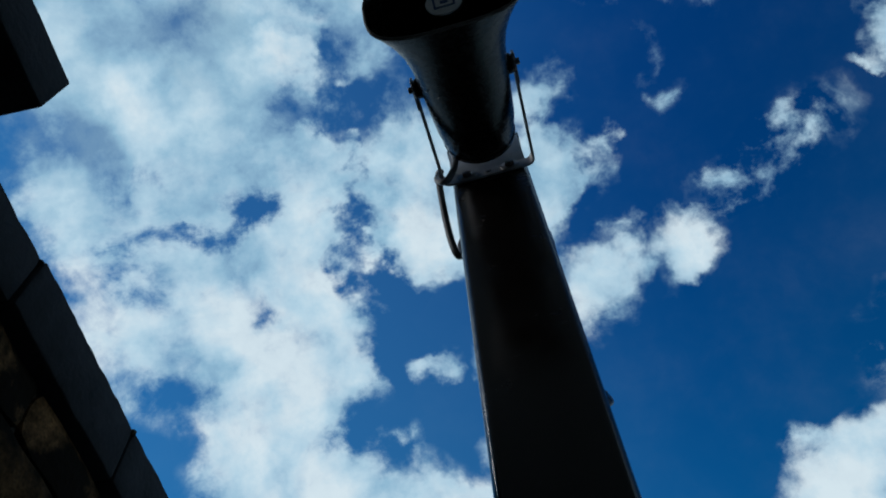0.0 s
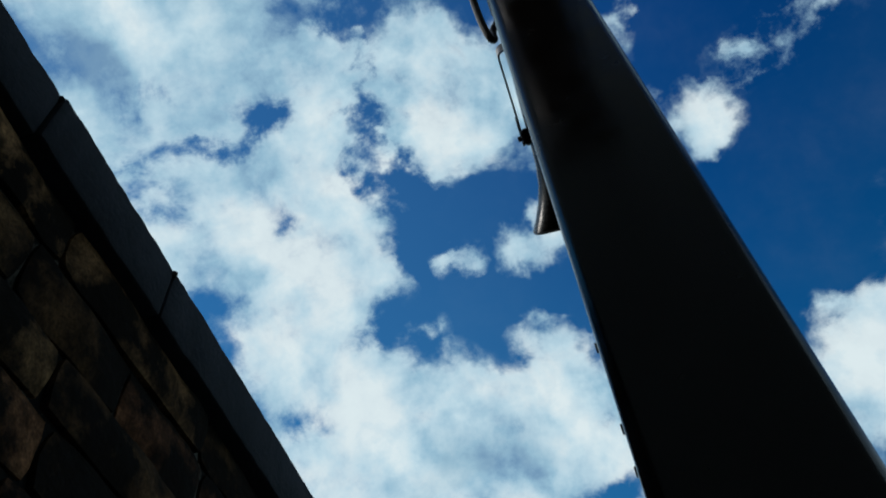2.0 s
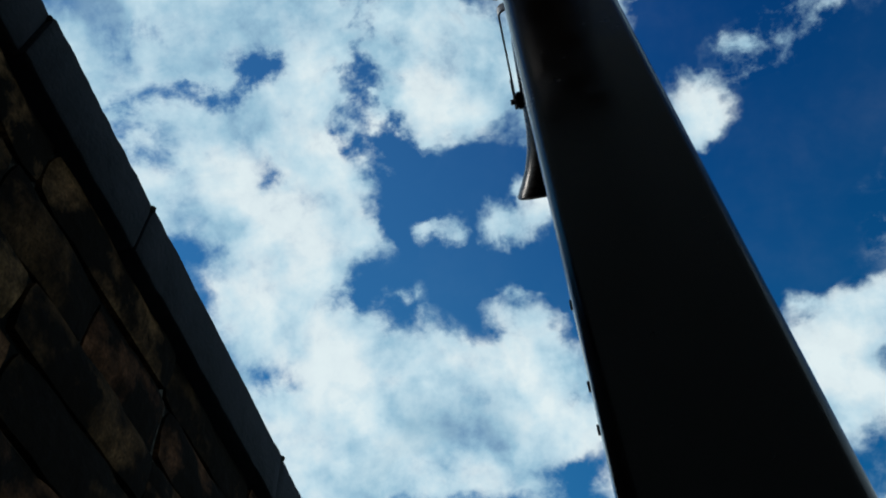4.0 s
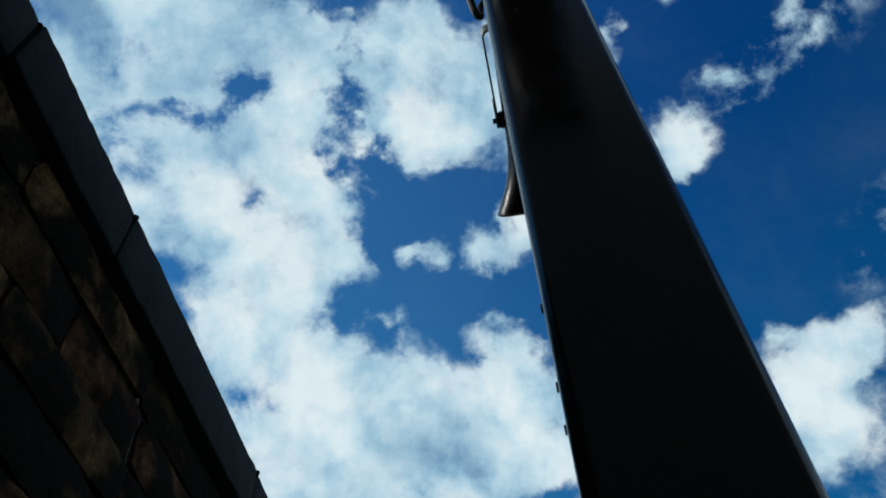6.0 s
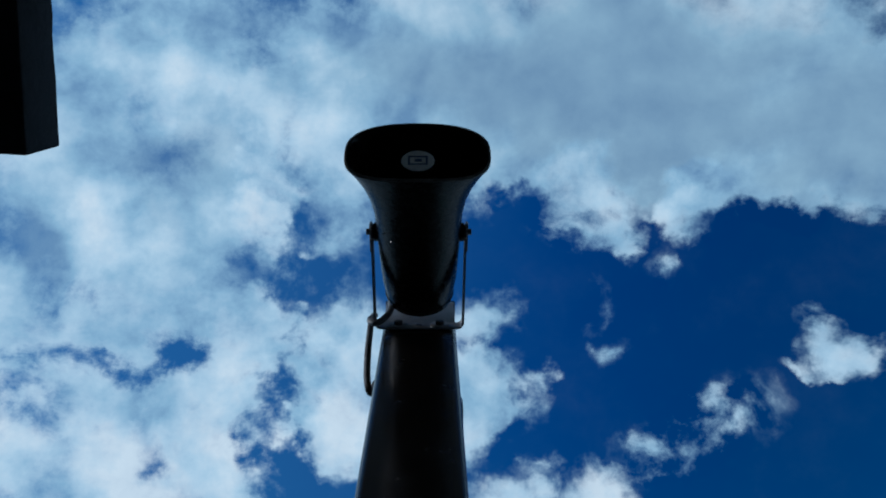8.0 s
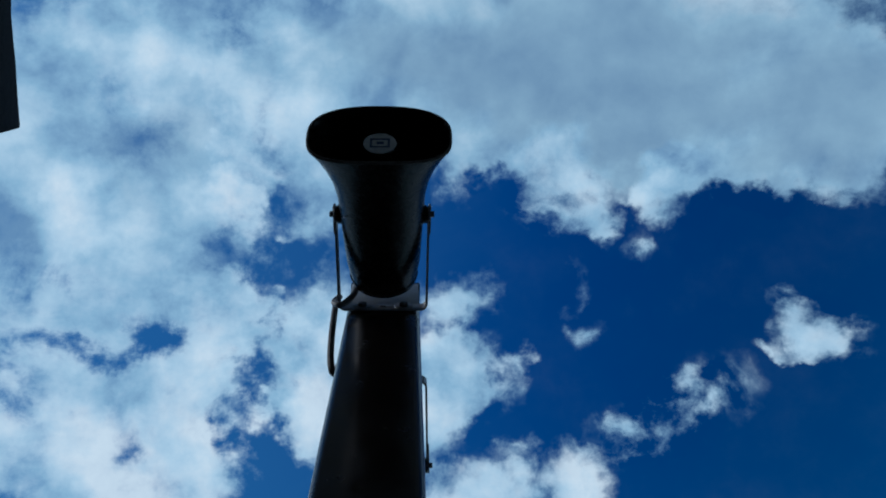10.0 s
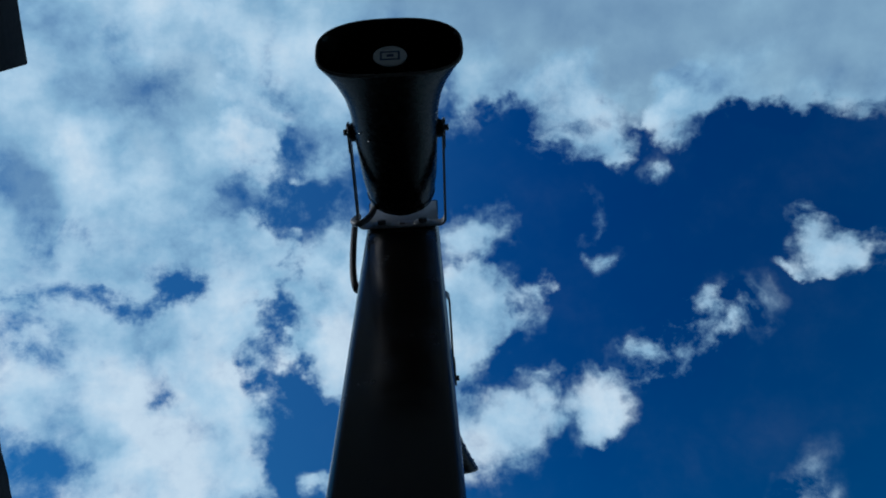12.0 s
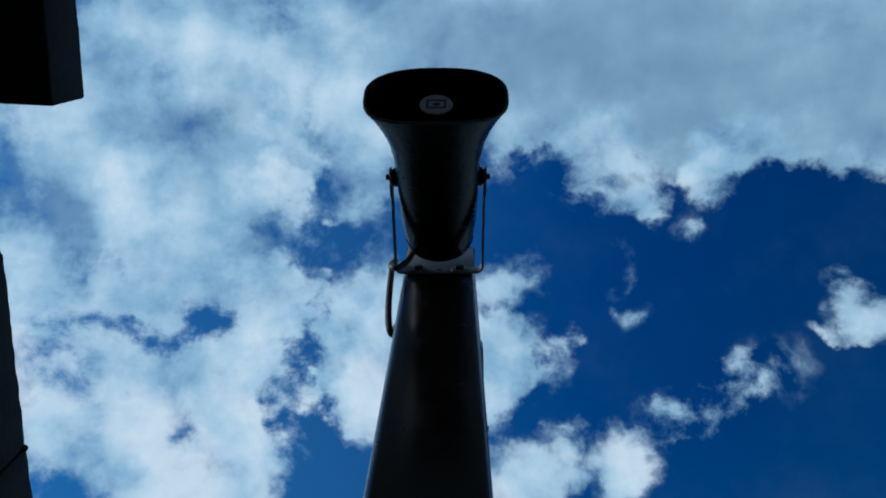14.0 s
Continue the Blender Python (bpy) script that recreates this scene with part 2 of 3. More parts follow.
puff(-0.015, 1.139, 0.041, 0.061, 14, 0.40, 0.00, 0.9)
puff(-0.245, 1.321, 0.102, 0.091, 14, 0.60, 0.30)
puff(-0.335, 1.356, 0.092, 0.076, 14, 0.40, 0.25)
puff(-0.490, 1.316, 0.229, 0.114, 14, 0.80, -0.05)
puff(-0.145, 1.404, 0.092, 0.115, 14, 0.80, 0.10)
puff(0.022, 1.466, 0.070, 0.078, 14, 0.90, 0.30)
puff(-0.061, 1.387, 0.080, 0.065, 14, -1.10, 0.00, 0.4)
puff(-0.537, 0.963, 0.050, 0.058, 14, -0.90, 0.00, 0.8)
puff(-0.620, 1.035, 0.104, 0.191, 14, 1.00, 0.10)
puff(-0.554, 1.188, 0.110, 0.265, 14, 1.20, 0.05)
puff(-0.256, 0.866, 0.037, 0.044, 14, 0.50, 0.00, 0.9)
puff(-0.317, 0.825, 0.055, 0.062, 14, 0.20, 0.00, 0.9)
puff(-0.064, 0.882, 0.037, 0.015, 14, 0.45, 0.00, 0.8)
puff(0.438, 1.172, 0.089, 0.127, 16, 1.30, 0.25)
puff(0.493, 1.106, 0.077, 0.080, 16, 1.00, 0.30)
puff(0.383, 1.048, 0.038, 0.032, 16, 0.60, 0.10, 0.4)
puff(0.468, 1.314, 0.125, 0.157, 16, 1.20, 0.10)
puff(0.525, 0.855, 0.055, 0.134, 11, 0.24, 0.00, 0.4)
puff(0.644, 1.136, 0.061, 0.056, 11, 0.90, 0.20)
puff(0.360, 0.535, 0.110, 0.050, -30, 0.40, 0.05, 0.8)

# far round the view the layer goes on as scattered banks

span = wn.new("ShaderNodeVectorMath")
span.operation = "LENGTH"
wl.new(wvec("SUBTRACT", layer, (0.0, 0.55, 0.0)), span.inputs[0])
beyond = wrange(span.outputs["Value"], 0.95, 1.6)
broad = wnoise(layer, 1.6, 3.0, 0.5)
density = wmath("ADD", density, wmath("MULTIPLY", beyond, wrange(broad.outputs["Fac"], 0.3, 0.52, 0.0, 1.2)))

# ragged edges and lumps: broken noise over the banks; a softer noise a step towards the sun gives lit and shaded sides
fine = wnoise(dome, 7.5, 9.0, 0.6)
soft = wnoise(wvec("ADD", dome, wvec("SCALE", centred1, 0.05)), 8.0, 5.0, 0.52)
step = wnoise(wvec("ADD", dome, wvec("ADD", wvec("SCALE", centred1, 0.05), (-0.022, 0.026, 0.0))), 8.0, 5.0, 0.52)
wisp = wnoise(wvec("ADD", dome, wvec("SCALE", centred1, 0.16)), 24.0, 7.0, 0.6)
veil = wmath("MULTIPLY_ADD", wmath("MINIMUM", density, 1.0), 0.72, -0.12)      # gaps keep a thin veil of the bank round them
bank = density
density = wmath("ADD", wmath("MINIMUM", density, 1.25), wmath("MULTIPLY", gaps, 0.92))
rough = wmath("ADD", wmath("MULTIPLY", wmath("SUBTRACT", fine.outputs["Fac"], 0.5), 3.2),
              wmath("MULTIPLY", wmath("SUBTRACT", wisp.outputs["Fac"], 0.5), 1.3))
density = wmath("MAXIMUM", density, wmath("MAXIMUM", wmath("MULTIPLY_ADD", gaps, 0.4, veil), -0.2))
even = wrange(shade, -0.16, 0.0, 0.2, 1.0)      # grey overcast is smoother than sunlit cloud
firm = wrange(density, 0.5, 1.3, 1.0, 0.75)     # the heart of a bank is smoother than its edges
rough = wmath("MULTIPLY", rough, wmath("MULTIPLY", even, firm))
some = wmath("MULTIPLY", wrange(bank, -0.05, 0.3), wmath("MULTIPLY_ADD", wmath("MINIMUM", fray, 1.2), 0.9, 1.1))
body = wmath("ADD", density, wmath("MULTIPLY", rough, some))
thin = wrange(body, -0.06, 1.2)
thick = wrange(body, 0.8, 1.7)
cover = wmath("MULTIPLY", thin, wmath("MULTIPLY_ADD", thick, 0.12, 0.86))
haze = wrange(sep.outputs[0], 0.22, -0.25, 0.0, 0.14)      # thin haze towards the sun

lumps = wnoise(dome, 4.6, 3.0, 0.5)
relief = wmath("MULTIPLY", wmath("SUBTRACT", soft.outputs["Fac"], step.outputs["Fac"]), 1.9)
calm = wrange(shade, -0.18, 0.0, 0.22, 1.0)
relief = wmath("MULTIPLY", relief, calm)
rim = wmath("MULTIPLY", wrange(body, 0.35, 0.85), wrange(body, 0.9, 1.5, 1.0, 0.0))      # sunlight comes through where a bank thins
glow = wmath("ADD", wmath("ADD", wmath("MAXIMUM", shade, -0.2), wmath("MULTIPLY", calm, wmath("MULTIPLY", wmath("SUBTRACT", lumps.outputs["Fac"], 0.5), 1.2))),
             wmath("ADD", wmath("ADD", wmath("MULTIPLY_ADD", rim, 0.10, 0.29), wrange(sep.outputs[2], 0.93, 0.68, 0.0, 0.2)),
                   wmath("ADD", relief, wmath("MULTIPLY", wmath("SUBTRACT", fine.outputs["Fac"], 0.5), wmath("MULTIPLY", calm, 1.5)))))
glow = wmath("MAXIMUM", wmath("MINIMUM", glow, 1.0), 0.0)

nishita = wn.new("ShaderNodeTexSky")
nishita.sky_type = "NISHITA"
nishita.sun_disc = False
nishita.sun_elevation = radians(SUN_EL)
nishita.sun_rotation = radians(SUN_AZ)
nishita.air_density, nishita.dust_density, nishita.ozone_density = 1.0, 0.3, 3.0
blue = wn.new("ShaderNodeHueSaturation")
blue.inputs["Saturation"].default_value = 1.28
blue.inputs["Value"].default_value = 1.0
wl.new(nishita.outputs[0], blue.inputs["Color"])
ramp = wn.new("ShaderNodeValToRGB")
stops = ramp.color_ramp.elements
stops[0].position, stops[0].color = 0.0, (2.0, 3.6, 5.3, 1)
stops[1].position, stops[1].color = 1.0, (7.8, 9.0, 9.3, 1)
for place, tone in ((0.3, (3.5, 5.75, 7.2, 1)), (0.62, (5.6, 7.6, 8.6, 1))):
    stops.new(place).color = tone
wl.new(glow, ramp.inputs[0])
deep = wn.new("ShaderNodeMix")
deep.data_type, deep.blend_type = "RGBA", "MULTIPLY"
deep.inputs[0].default_value = 1.0
wl.new(wmix(wrange(sep.outputs[2], 0.97, 0.55), (0.07, 0.58, 0.92, 1), (0.16, 0.98, 1.12, 1)), deep.inputs[7])
wl.new(blue.outputs[0], deep.inputs[6])
back = wn.new("ShaderNodeBackground")
clear = wvec("SCALE", deep.outputs[2], wrange(sep.outputs[0], 0.05, 0.5, 1.0, 0.78))      # deeper away from the sun
hazed = wmix(haze, clear, (1.5, 4.4, 6.8, 1))
sullen = wn.new("ShaderNodeMix")            # thick cloud without sun is greyer
sullen.data_type, sullen.blend_type = "RGBA", "MULTIPLY"
wl.new(wrange(shade, 0.0, -0.16), sullen.inputs[0])
wl.new(ramp.outputs[0], sullen.inputs[6])
sullen.inputs[7].default_value = (1.02, 0.96, 0.92, 1)
wl.new(wmix(cover, hazed, sullen.outputs[2]), back.inputs["Color"])
back.inputs["Strength"].default_value = 0.085
wout = wn.new("ShaderNodeOutputWorld")
wl.new(back.outputs[0], wout.inputs[0])

sun = new("sun", bpy.data.lights.new("sun", "SUN"))
sun.data.energy, sun.data.angle, sun.data.color = 1.2, radians(12), (1.0, 0.95, 0.88)
sa, se = radians(SUN_AZ), radians(SUN_EL)
sun.matrix_world = look((math.sin(sa) * math.cos(se) * 30, math.cos(sa) * math.cos(se) * 30, math.sin(se) * 30), (0, 0, 0))


# ---------------------------------------------------------------- materials
def material(name, base, rough=0.5, metal=0.0, vary=0.25, scale=8.0, bump=0.0, bump_scale=60.0,
             stain=None, stain_scale=3.0, stain_lo=0.5, stain_hi=0.7, spec=0.5, by_piece=0.0, coat=0.0, other=None):
    m = bpy.data.materials.new(name)
    m.use_nodes = True
    n, l = m.node_tree.nodes, m.node_tree.links
    p = n["Principled BSDF"]
    tc = n.new("ShaderNodeTexCoord")
    src = tc.outputs["Object"]
    info = n.new("ShaderNodeObjectInfo")
    if by_piece:
        off = n.new("ShaderNodeVectorMath")
        off.operation = "MULTIPLY_ADD"
        off.inputs[1].default_value = (1, 1, 1)
        comb = n.new("ShaderNodeCombineXYZ")
        mul = n.new("ShaderNodeMath")
        mul.operation, mul.inputs[1].default_value = "MULTIPLY", 37.0
        l.new(info.outputs["Random"], mul.inputs[0])
        for i in range(3):
            l.new(mul.outputs[0], comb.inputs[i])
        l.new(src, off.inputs[0])
        l.new(comb.outputs[0], off.inputs[2])
        src = off.outputs[0]

    def tex(sc, detail=6.0, r=0.6):
        t = n.new("ShaderNodeTexNoise")
        t.inputs["Scale"].default_value, t.inputs["Detail"].default_value, t.inputs["Roughness"].default_value = sc, detail, r
        l.new(src, t.inputs["Vector"])
        return t.outputs["Fac"]

    def span_of(v, a, b, lo, hi):
        r = n.new("ShaderNodeMapRange")
        for i, x in enumerate((v, a, b, lo, hi)):
            if isinstance(x, bpy.types.NodeSocket):
                l.new(x, r.inputs[i])
            else:
                r.inputs[i].default_value = x
        return r.outputs[0]

    def times(a, b):
        t = n.new("ShaderNodeMath")
        t.operation = "MULTIPLY"
        l.new(a, t.inputs[0])
        l.new(b, t.inputs[1])
        return t.outputs[0]

    def mixed(f, a, b, mode="MIX"):
        x = n.new("ShaderNodeMix")
        x.data_type, x.blend_type = "RGBA", mode
        for s, v in ((x.inputs[0], f), (x.inputs[6], a), (x.inputs[7], b)):
            if isinstance(v, bpy.types.NodeSocket):
                l.new(v, s)
            else:
                s.default_value = v
        return x.outputs[2]

    large, small = tex(scale), tex(scale * 9, 4.0)
    gain = times(span_of(large, 0.3, 0.7, 1 - vary, 1 + vary), span_of(small, 0.3, 0.7, 1 - vary * 0.6, 1 + vary * 0.6))
    if by_piece:
        gain = times(gain, span_of(info.outputs["Random"], 0, 1, 1 - by_piece, 1 + by_piece))
    colour = n.new("ShaderNodeVectorMath")
    colour.operation = "SCALE"
    colour.inputs[0].default_value = base
    l.new(gain, colour.inputs[3])
    if other:
        turnover = n.new("ShaderNodeMath")
        turnover.operation, turnover.inputs[1].default_value = "MULTIPLY", 7.0
        l.new(info.outputs["Random"], turnover.inputs[0])
        part_of = n.new("ShaderNodeMath")
        part_of.operation = "FRACT"
        l.new(turnover.outputs[0], part_of.inputs[0])
        l.new(mixed(part_of.outputs[0], (*base, 1), (*other, 1)), colour.inputs[0])
    out = colour.outputs[0]
    if stain:
        out = mixed(span_of(tex(stain_scale, 8.0, 0.65), stain_lo, stain_hi, 0, 1), out, (*stain, 1))
    l.new(out, p.inputs["Base Color"])
    l.new(span_of(small, 0.2, 0.8, max(rough - 0.1, 0.03), min(rough + 0.12, 1)), p.inputs["Roughness"])
    p.inputs["Metallic"].default_value = metal
    p.inputs["Specular IOR Level"].default_value = spec
    p.inputs["Coat Weight"].default_value = coat
    if bump:
        b = n.new("ShaderNodeBump")
        b.inputs["Strength"].default_value, b.inputs["Distance"].default_value = bump, 0.004 if bump < 0.9 else 0.009
        l.new(tex(bump_scale, 8.0, 0.6), b.inputs["Height"])
        l.new(b.outputs[0], p.inputs["Normal"])
    return m


PAINT = material("dark_post_paint", (0.0105, 0.0085, 0.0072), 0.2, vary=0.15, scale=3.0, bump=0.02, bump_scale=220, spec=0.32,
                 stain=(0.016, 0.013, 0.011), stain_scale=9.0, stain_lo=0.55, stain_hi=0.8)
HORN = material("dark_horn_plastic", (0.007, 0.0055, 0.005), 0.25, vary=0.15, scale=10, bump=0.012, bump_scale=90, spec=0.1,
                stain=(0.05, 0.04, 0.035), stain_scale=45.0, stain_lo=0.72, stain_hi=0.78)
GALV = material("galvanised_steel", (0.42, 0.43, 0.44), 0.5, metal=0.4, vary=0.2, scale=30, bump=0.06, bump_scale=120,
                stain=(0.2, 0.17, 0.13), stain_scale=22.0, stain_lo=0.6, stain_hi=0.75)
STEEL = material("dark_bolt_steel", (0.12, 0.12, 0.125), 0.4, metal=0.8, vary=0.25, scale=80,
                 stain=(0.09, 0.05, 0.03), stain_scale=60.0)
RUBBER = material("grey_cable_sheath", (0.11, 0.113, 0.117), 0.5, vary=0.2, scale=40, stain=(0.035, 0.033, 0.03), stain_scale=30.0)
BADGE = material("silver_badge", (0.78, 0.79, 0.80), 0.4, metal=0.0, vary=0.12, scale=60)
# lighter grey paints in the light that the mouth's edge catches
LIP = material("lit_horn_lip", (0.07, 0.062, 0.055), 0.4, vary=0.4, scale=60, spec=0.4)
DROP = material("rain_drop", (0.04, 0.042, 0.045), 0.08, vary=0.05, scale=60, spec=0.6)
BADGE_BLUE = material("blue_badge_print", (0.03, 0.07, 0.2), 0.4, vary=0.1, scale=60)
STONE = material("weathered_sandstone", (0.125, 0.052, 0.024), 0.92, vary=0.85, scale=17, bump=1.0, bump_scale=30, by_piece=0.75, other=(0.14, 0.078, 0.033),
                 stain=(0.009, 0.0065, 0.0042), stain_scale=6.0, stain_lo=0.36, stain_hi=0.52, spec=0.05)
MORTAR = material("lime_mortar", (0.15, 0.135, 0.105), 0.95, vary=0.4, scale=20, bump=0.8, bump_scale=90,
                  stain=(0.008, 0.0075, 0.0065), stain_scale=9.0, stain_lo=0.38, stain_hi=0.5, spec=0.1)
COPING = material("dark_concrete", (0.014, 0.014, 0.016), 0.85, vary=0.6, scale=14, bump=0.8, bump_scale=80, by_piece=0.2,
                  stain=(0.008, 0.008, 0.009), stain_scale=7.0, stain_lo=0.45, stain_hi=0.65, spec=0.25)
RENDER = material("weathered_render", (0.22, 0.19, 0.165), 0.9, vary=0.3, scale=1.5, bump=0.5, bump_scale=60, spec=0.2)
PAVING = material("grey_asphalt", (0.09, 0.09, 0.09), 0.9, vary=0.3, scale=2, bump=0.5, bump_scale=120, spec=0.2)


# ---------------------------------------------------------------- helpers for meshes
def finish(ob, smooth=35.0):
    me = ob.data
    for p in me.polygons:
        p.use_smooth = True
    me.set_sharp_from_angle(angle=radians(smooth))


def part(name, bm, mat, parent=None, label="", at=None, smooth=35.0):
    me = bpy.data.meshes.new(name)
    bmesh.ops.recalc_face_normals(bm, faces=bm.faces)
    bm.to_mesh(me)
    bm.free()
    me.materials.append(mat)
    ob = new(name, me)
    finish(ob, smooth)
    if parent:
        ob.parent = parent
    if at is not None:
        ob.matrix_basis = at
    if label:
        tagged(ob, label)
    return ob


def thing(name, label, category, m=None, group="", kind=""):
    ob = new(name)
    ob.empty_display_size = 0.05
    if m is not None:
        ob.matrix_basis = m
    return tagged(ob, label, category, group, kind)


def box(x0, x1, y0, y1, z0, z1, bevel=0.0, seg=2):
    bm = bmesh.new()
    bmesh.ops.create_cube(bm, size=1, matrix=Matrix.Translation(((x0 + x1) / 2, (y0 + y1) / 2, (z0 + z1) / 2))
                          @ Matrix.Diagonal((x1 - x0, y1 - y0, z1 - z0, 1)))
    if bevel:
        bmesh.ops.bevel(bm, geom=bm.edges[:], offset=bevel, segments=seg, affect="EDGES", profile=0.5)
    return bm


def disc(radius, depth, seg=24, bevel=0.0, m=Matrix()):
    """A cylinder along z from 0 to depth."""
    bm = bmesh.new()
    bmesh.ops.create_cone(bm, cap_ends=True, segments=seg, radius1=radius, radius2=radius, depth=depth,
                          matrix=Matrix.Translation((0, 0, depth / 2)))
    if bevel:
        bmesh.ops.bevel(bm, geom=[e for e in bm.edges if e.calc_face_angle(0) > 1], offset=bevel, segments=2, affect="EDGES", profile=0.5)
    bm.transform(m)
    return bm


def ring(w, h, power, n, lower=None):
    """A rounded outline of half sizes w, h; lower: squarer below the middle."""
    out, upper = [], power
    for i in range(n):
        a = 2 * math.pi * i / n
        c, s = math.cos(a), math.sin(a)
        power = lower if lower and s < 0 else upper
        out.append((w * math.copysign(abs(c) ** (2 / power), c), h * math.copysign(abs(s) ** (2 / power), s)))
    return out


def loft(rows, n=64, cap_first=False, cap_last=False, close=False):
    """Skin over outlines (distance, half width, half height, power), along -y; x across, z up."""
    bm = bmesh.new()
    loops = [[bm.verts.new((x, -d, z)) for x, z in ring(w, h, p, n, *low)] for d, w, h, p, *low in rows]
    for a, b in zip(loops, loops[1:]):
        for i in range(n):
            bm.faces.new((a[i], a[(i + 1) % n], b[(i + 1) % n], b[i]))
    if close:
        a, b = loops[-1], loops[0]
        for i in range(n):
            bm.faces.new((a[i], a[(i + 1) % n], b[(i + 1) % n], b[i]))
    if cap_first:
        bm.faces.new(loops[0])
    if cap_last:
        bm.faces.new(loops[-1])
    return bm


def strip(path, width, thick, across=(0, 0, 1)):
    """A flat bar bent along path (points in the plane square to across)."""
    bm = bmesh.new()
    ac = Vector(across)
    pts = [Vector(p) for p in path]
    rows = []
    for i, p in enumerate(pts):
        t = (pts[min(i + 1, len(pts) - 1)] - pts[max(i - 1, 0)]).normalized()
        nrm = t.cross(ac).normalized()
        rows.append([bm.verts.new(p + nrm * thick / 2 * a + ac * width / 2 * b) for a, b in ((-1, -1), (1, -1), (1, 1), (-1, 1))])
    for a, b in zip(rows, rows[1:]):
        for i in range(4):
            bm.faces.new((a[i], a[(i + 1) % 4], b[(i + 1) % 4], b[i]))
    bm.faces.new(rows[0])
    bm.faces.new(rows[-1])
    return bm


def bend(a, corner, b, r, n=6):
    """The points of a rounded corner between two directions."""
    corner, a, b = Vector(corner), Vector(a), Vector(b)
    p, q = corner + (a - corner).normalized() * r, corner + (b - corner).normalized() * r
    return [(p.lerp(corner, t)).lerp(corner.lerp(q, t), t) for t in [i / n for i in range(n + 1)]]


def tube(points, radius, n=10, steps=8):
    """A round cable through points (Catmull-Rom)."""
    P = [Vector(p) for p in points]
    P = [P[0] * 2 - P[1]] + P + [P[-1] * 2 - P[-2]]
    line = []
    for i in range(1, len(P) - 2):
        a, b, c, d = P[i - 1:i + 3]
        for k in range(steps):
            t = k / steps
            line.append(0.5 * (2 * b + (c - a) * t + (2 * a - 5 * b + 4 * c - d) * t * t + (3 * b - a - 3 * c + d) * t ** 3))
    line.append(P[-2])
    bm = bmesh.new()
    side, loops = Vector((0.3, 0.2, 1)), []
    for i, p in enumerate(line):
        t = (line[min(i + 1, len(line) - 1)] - line[max(i - 1, 0)]).normalized()
        side = (side - t * side.dot(t)).normalized()
        o = t.cross(side)
        loops.append([bm.verts.new(p + (side * math.cos(2 * math.pi * k / n) + o * math.sin(2 * math.pi * k / n)) * radius) for k in range(n)])
    for a, b in zip(loops, loops[1:]):
        for i in range(n):
            bm.faces.new((a[i], a[(i + 1) % n], b[(i + 1) % n], b[i]))
    bm.faces.new(loops[0])
    bm.faces.new(loops[-1])
    return bm


# ---------------------------------------------------------------- ground
g = bmesh.new()
bmesh.ops.create_grid(g, x_segments=24, y_segments=24, size=900)
ground = tagged(part("ground", g, PAVING), "dark grey asphalt ground round the post", "ground", kind="structure")

# unseen wall behind the walk, added to darken reflections on post and horns
shade_wall = part("wall_south", box(-7.0, 7.0, -3.1, -2.75, 0.0, 11.0, 0.01), RENDER)
tagged(shade_wall, "plain unseen wall added to darken reflections on post and horns", "wall", kind="structure")

# ---------------------------------------------------------------- the post
TOP = 0.135
post = thing("steel_post", "dark painted square steel post holding two horns", "post", pose(0, POLE / 2, 0))
bm = bmesh.new()
R = 0.012
outline = []
for cx, cy, a0 in ((1, 1, 0), (-1, 1, 90), (-1, -1, 180), (1, -1, 270)):
    for k in range(6):
        a = radians(a0 + 18 * k)
        outline.append((cx * (POLE / 2 - R) + R * math.cos(a), cy * (POLE / 2 - R) + R * math.sin(a)))
rings = [[bm.verts.new((x, y, z)) for x, y in outline] for z in [0.012 + i * (Z0 + TOP - 0.012) / 24 for i in range(25)]]
for a, b in zip(rings, rings[1:]):
    for i in range(len(a)):
        bm.faces.new((a[i], a[(i + 1) % len(a)], b[(i + 1) % len(a)], b[i]))
bm.faces.new(rings[0])
bm.faces.new(rings[-1])
part("shaft", bm, PAINT, post)
part("cap", box(-POLE / 2 - 0.002, POLE / 2 + 0.002, -POLE / 2 - 0.002, POLE / 2 + 0.002, Z0 + TOP + 0.0005, Z0 + TOP + 0.008, 0.003), PAINT, post)
part("base_plate", box(-0.12, 0.12, -0.12, 0.12, 0.0, 0.012, 0.002), GALV, post)
for sy in (-1, 1):
    part("face_plate", box(-POLE / 2 + 0.001, POLE / 2 - 0.001, sy * (POLE / 2 + 0.0015) - 0.0015, sy * (POLE / 2 + 0.0015) + 0.0015,
                           Z0 - 0.006, Z0 + TOP - 0.004, 0.001), GALV, post, "bare galvanised plate behind the bracket")
for y, z in ((-0.012, -0.795), (0.02, -0.85), (0.052, -0.865)):
    part("screw", disc(0.0042, 0.0018, 12, 0.0005, Matrix.Translation((-POLE / 2, y, Z0 + z)) @ Euler((0, radians(-90), 0)).to_matrix().to_4x4()), STEEL, post)

# ---------------------------------------------------------------- the horns
TILT = 28.0
PIVOT = (-0.169, -0.008)       # y, z of the pivot bolts from the post's face and the bracket's line
HALF = 0.085                   # half width over the pivot bolts


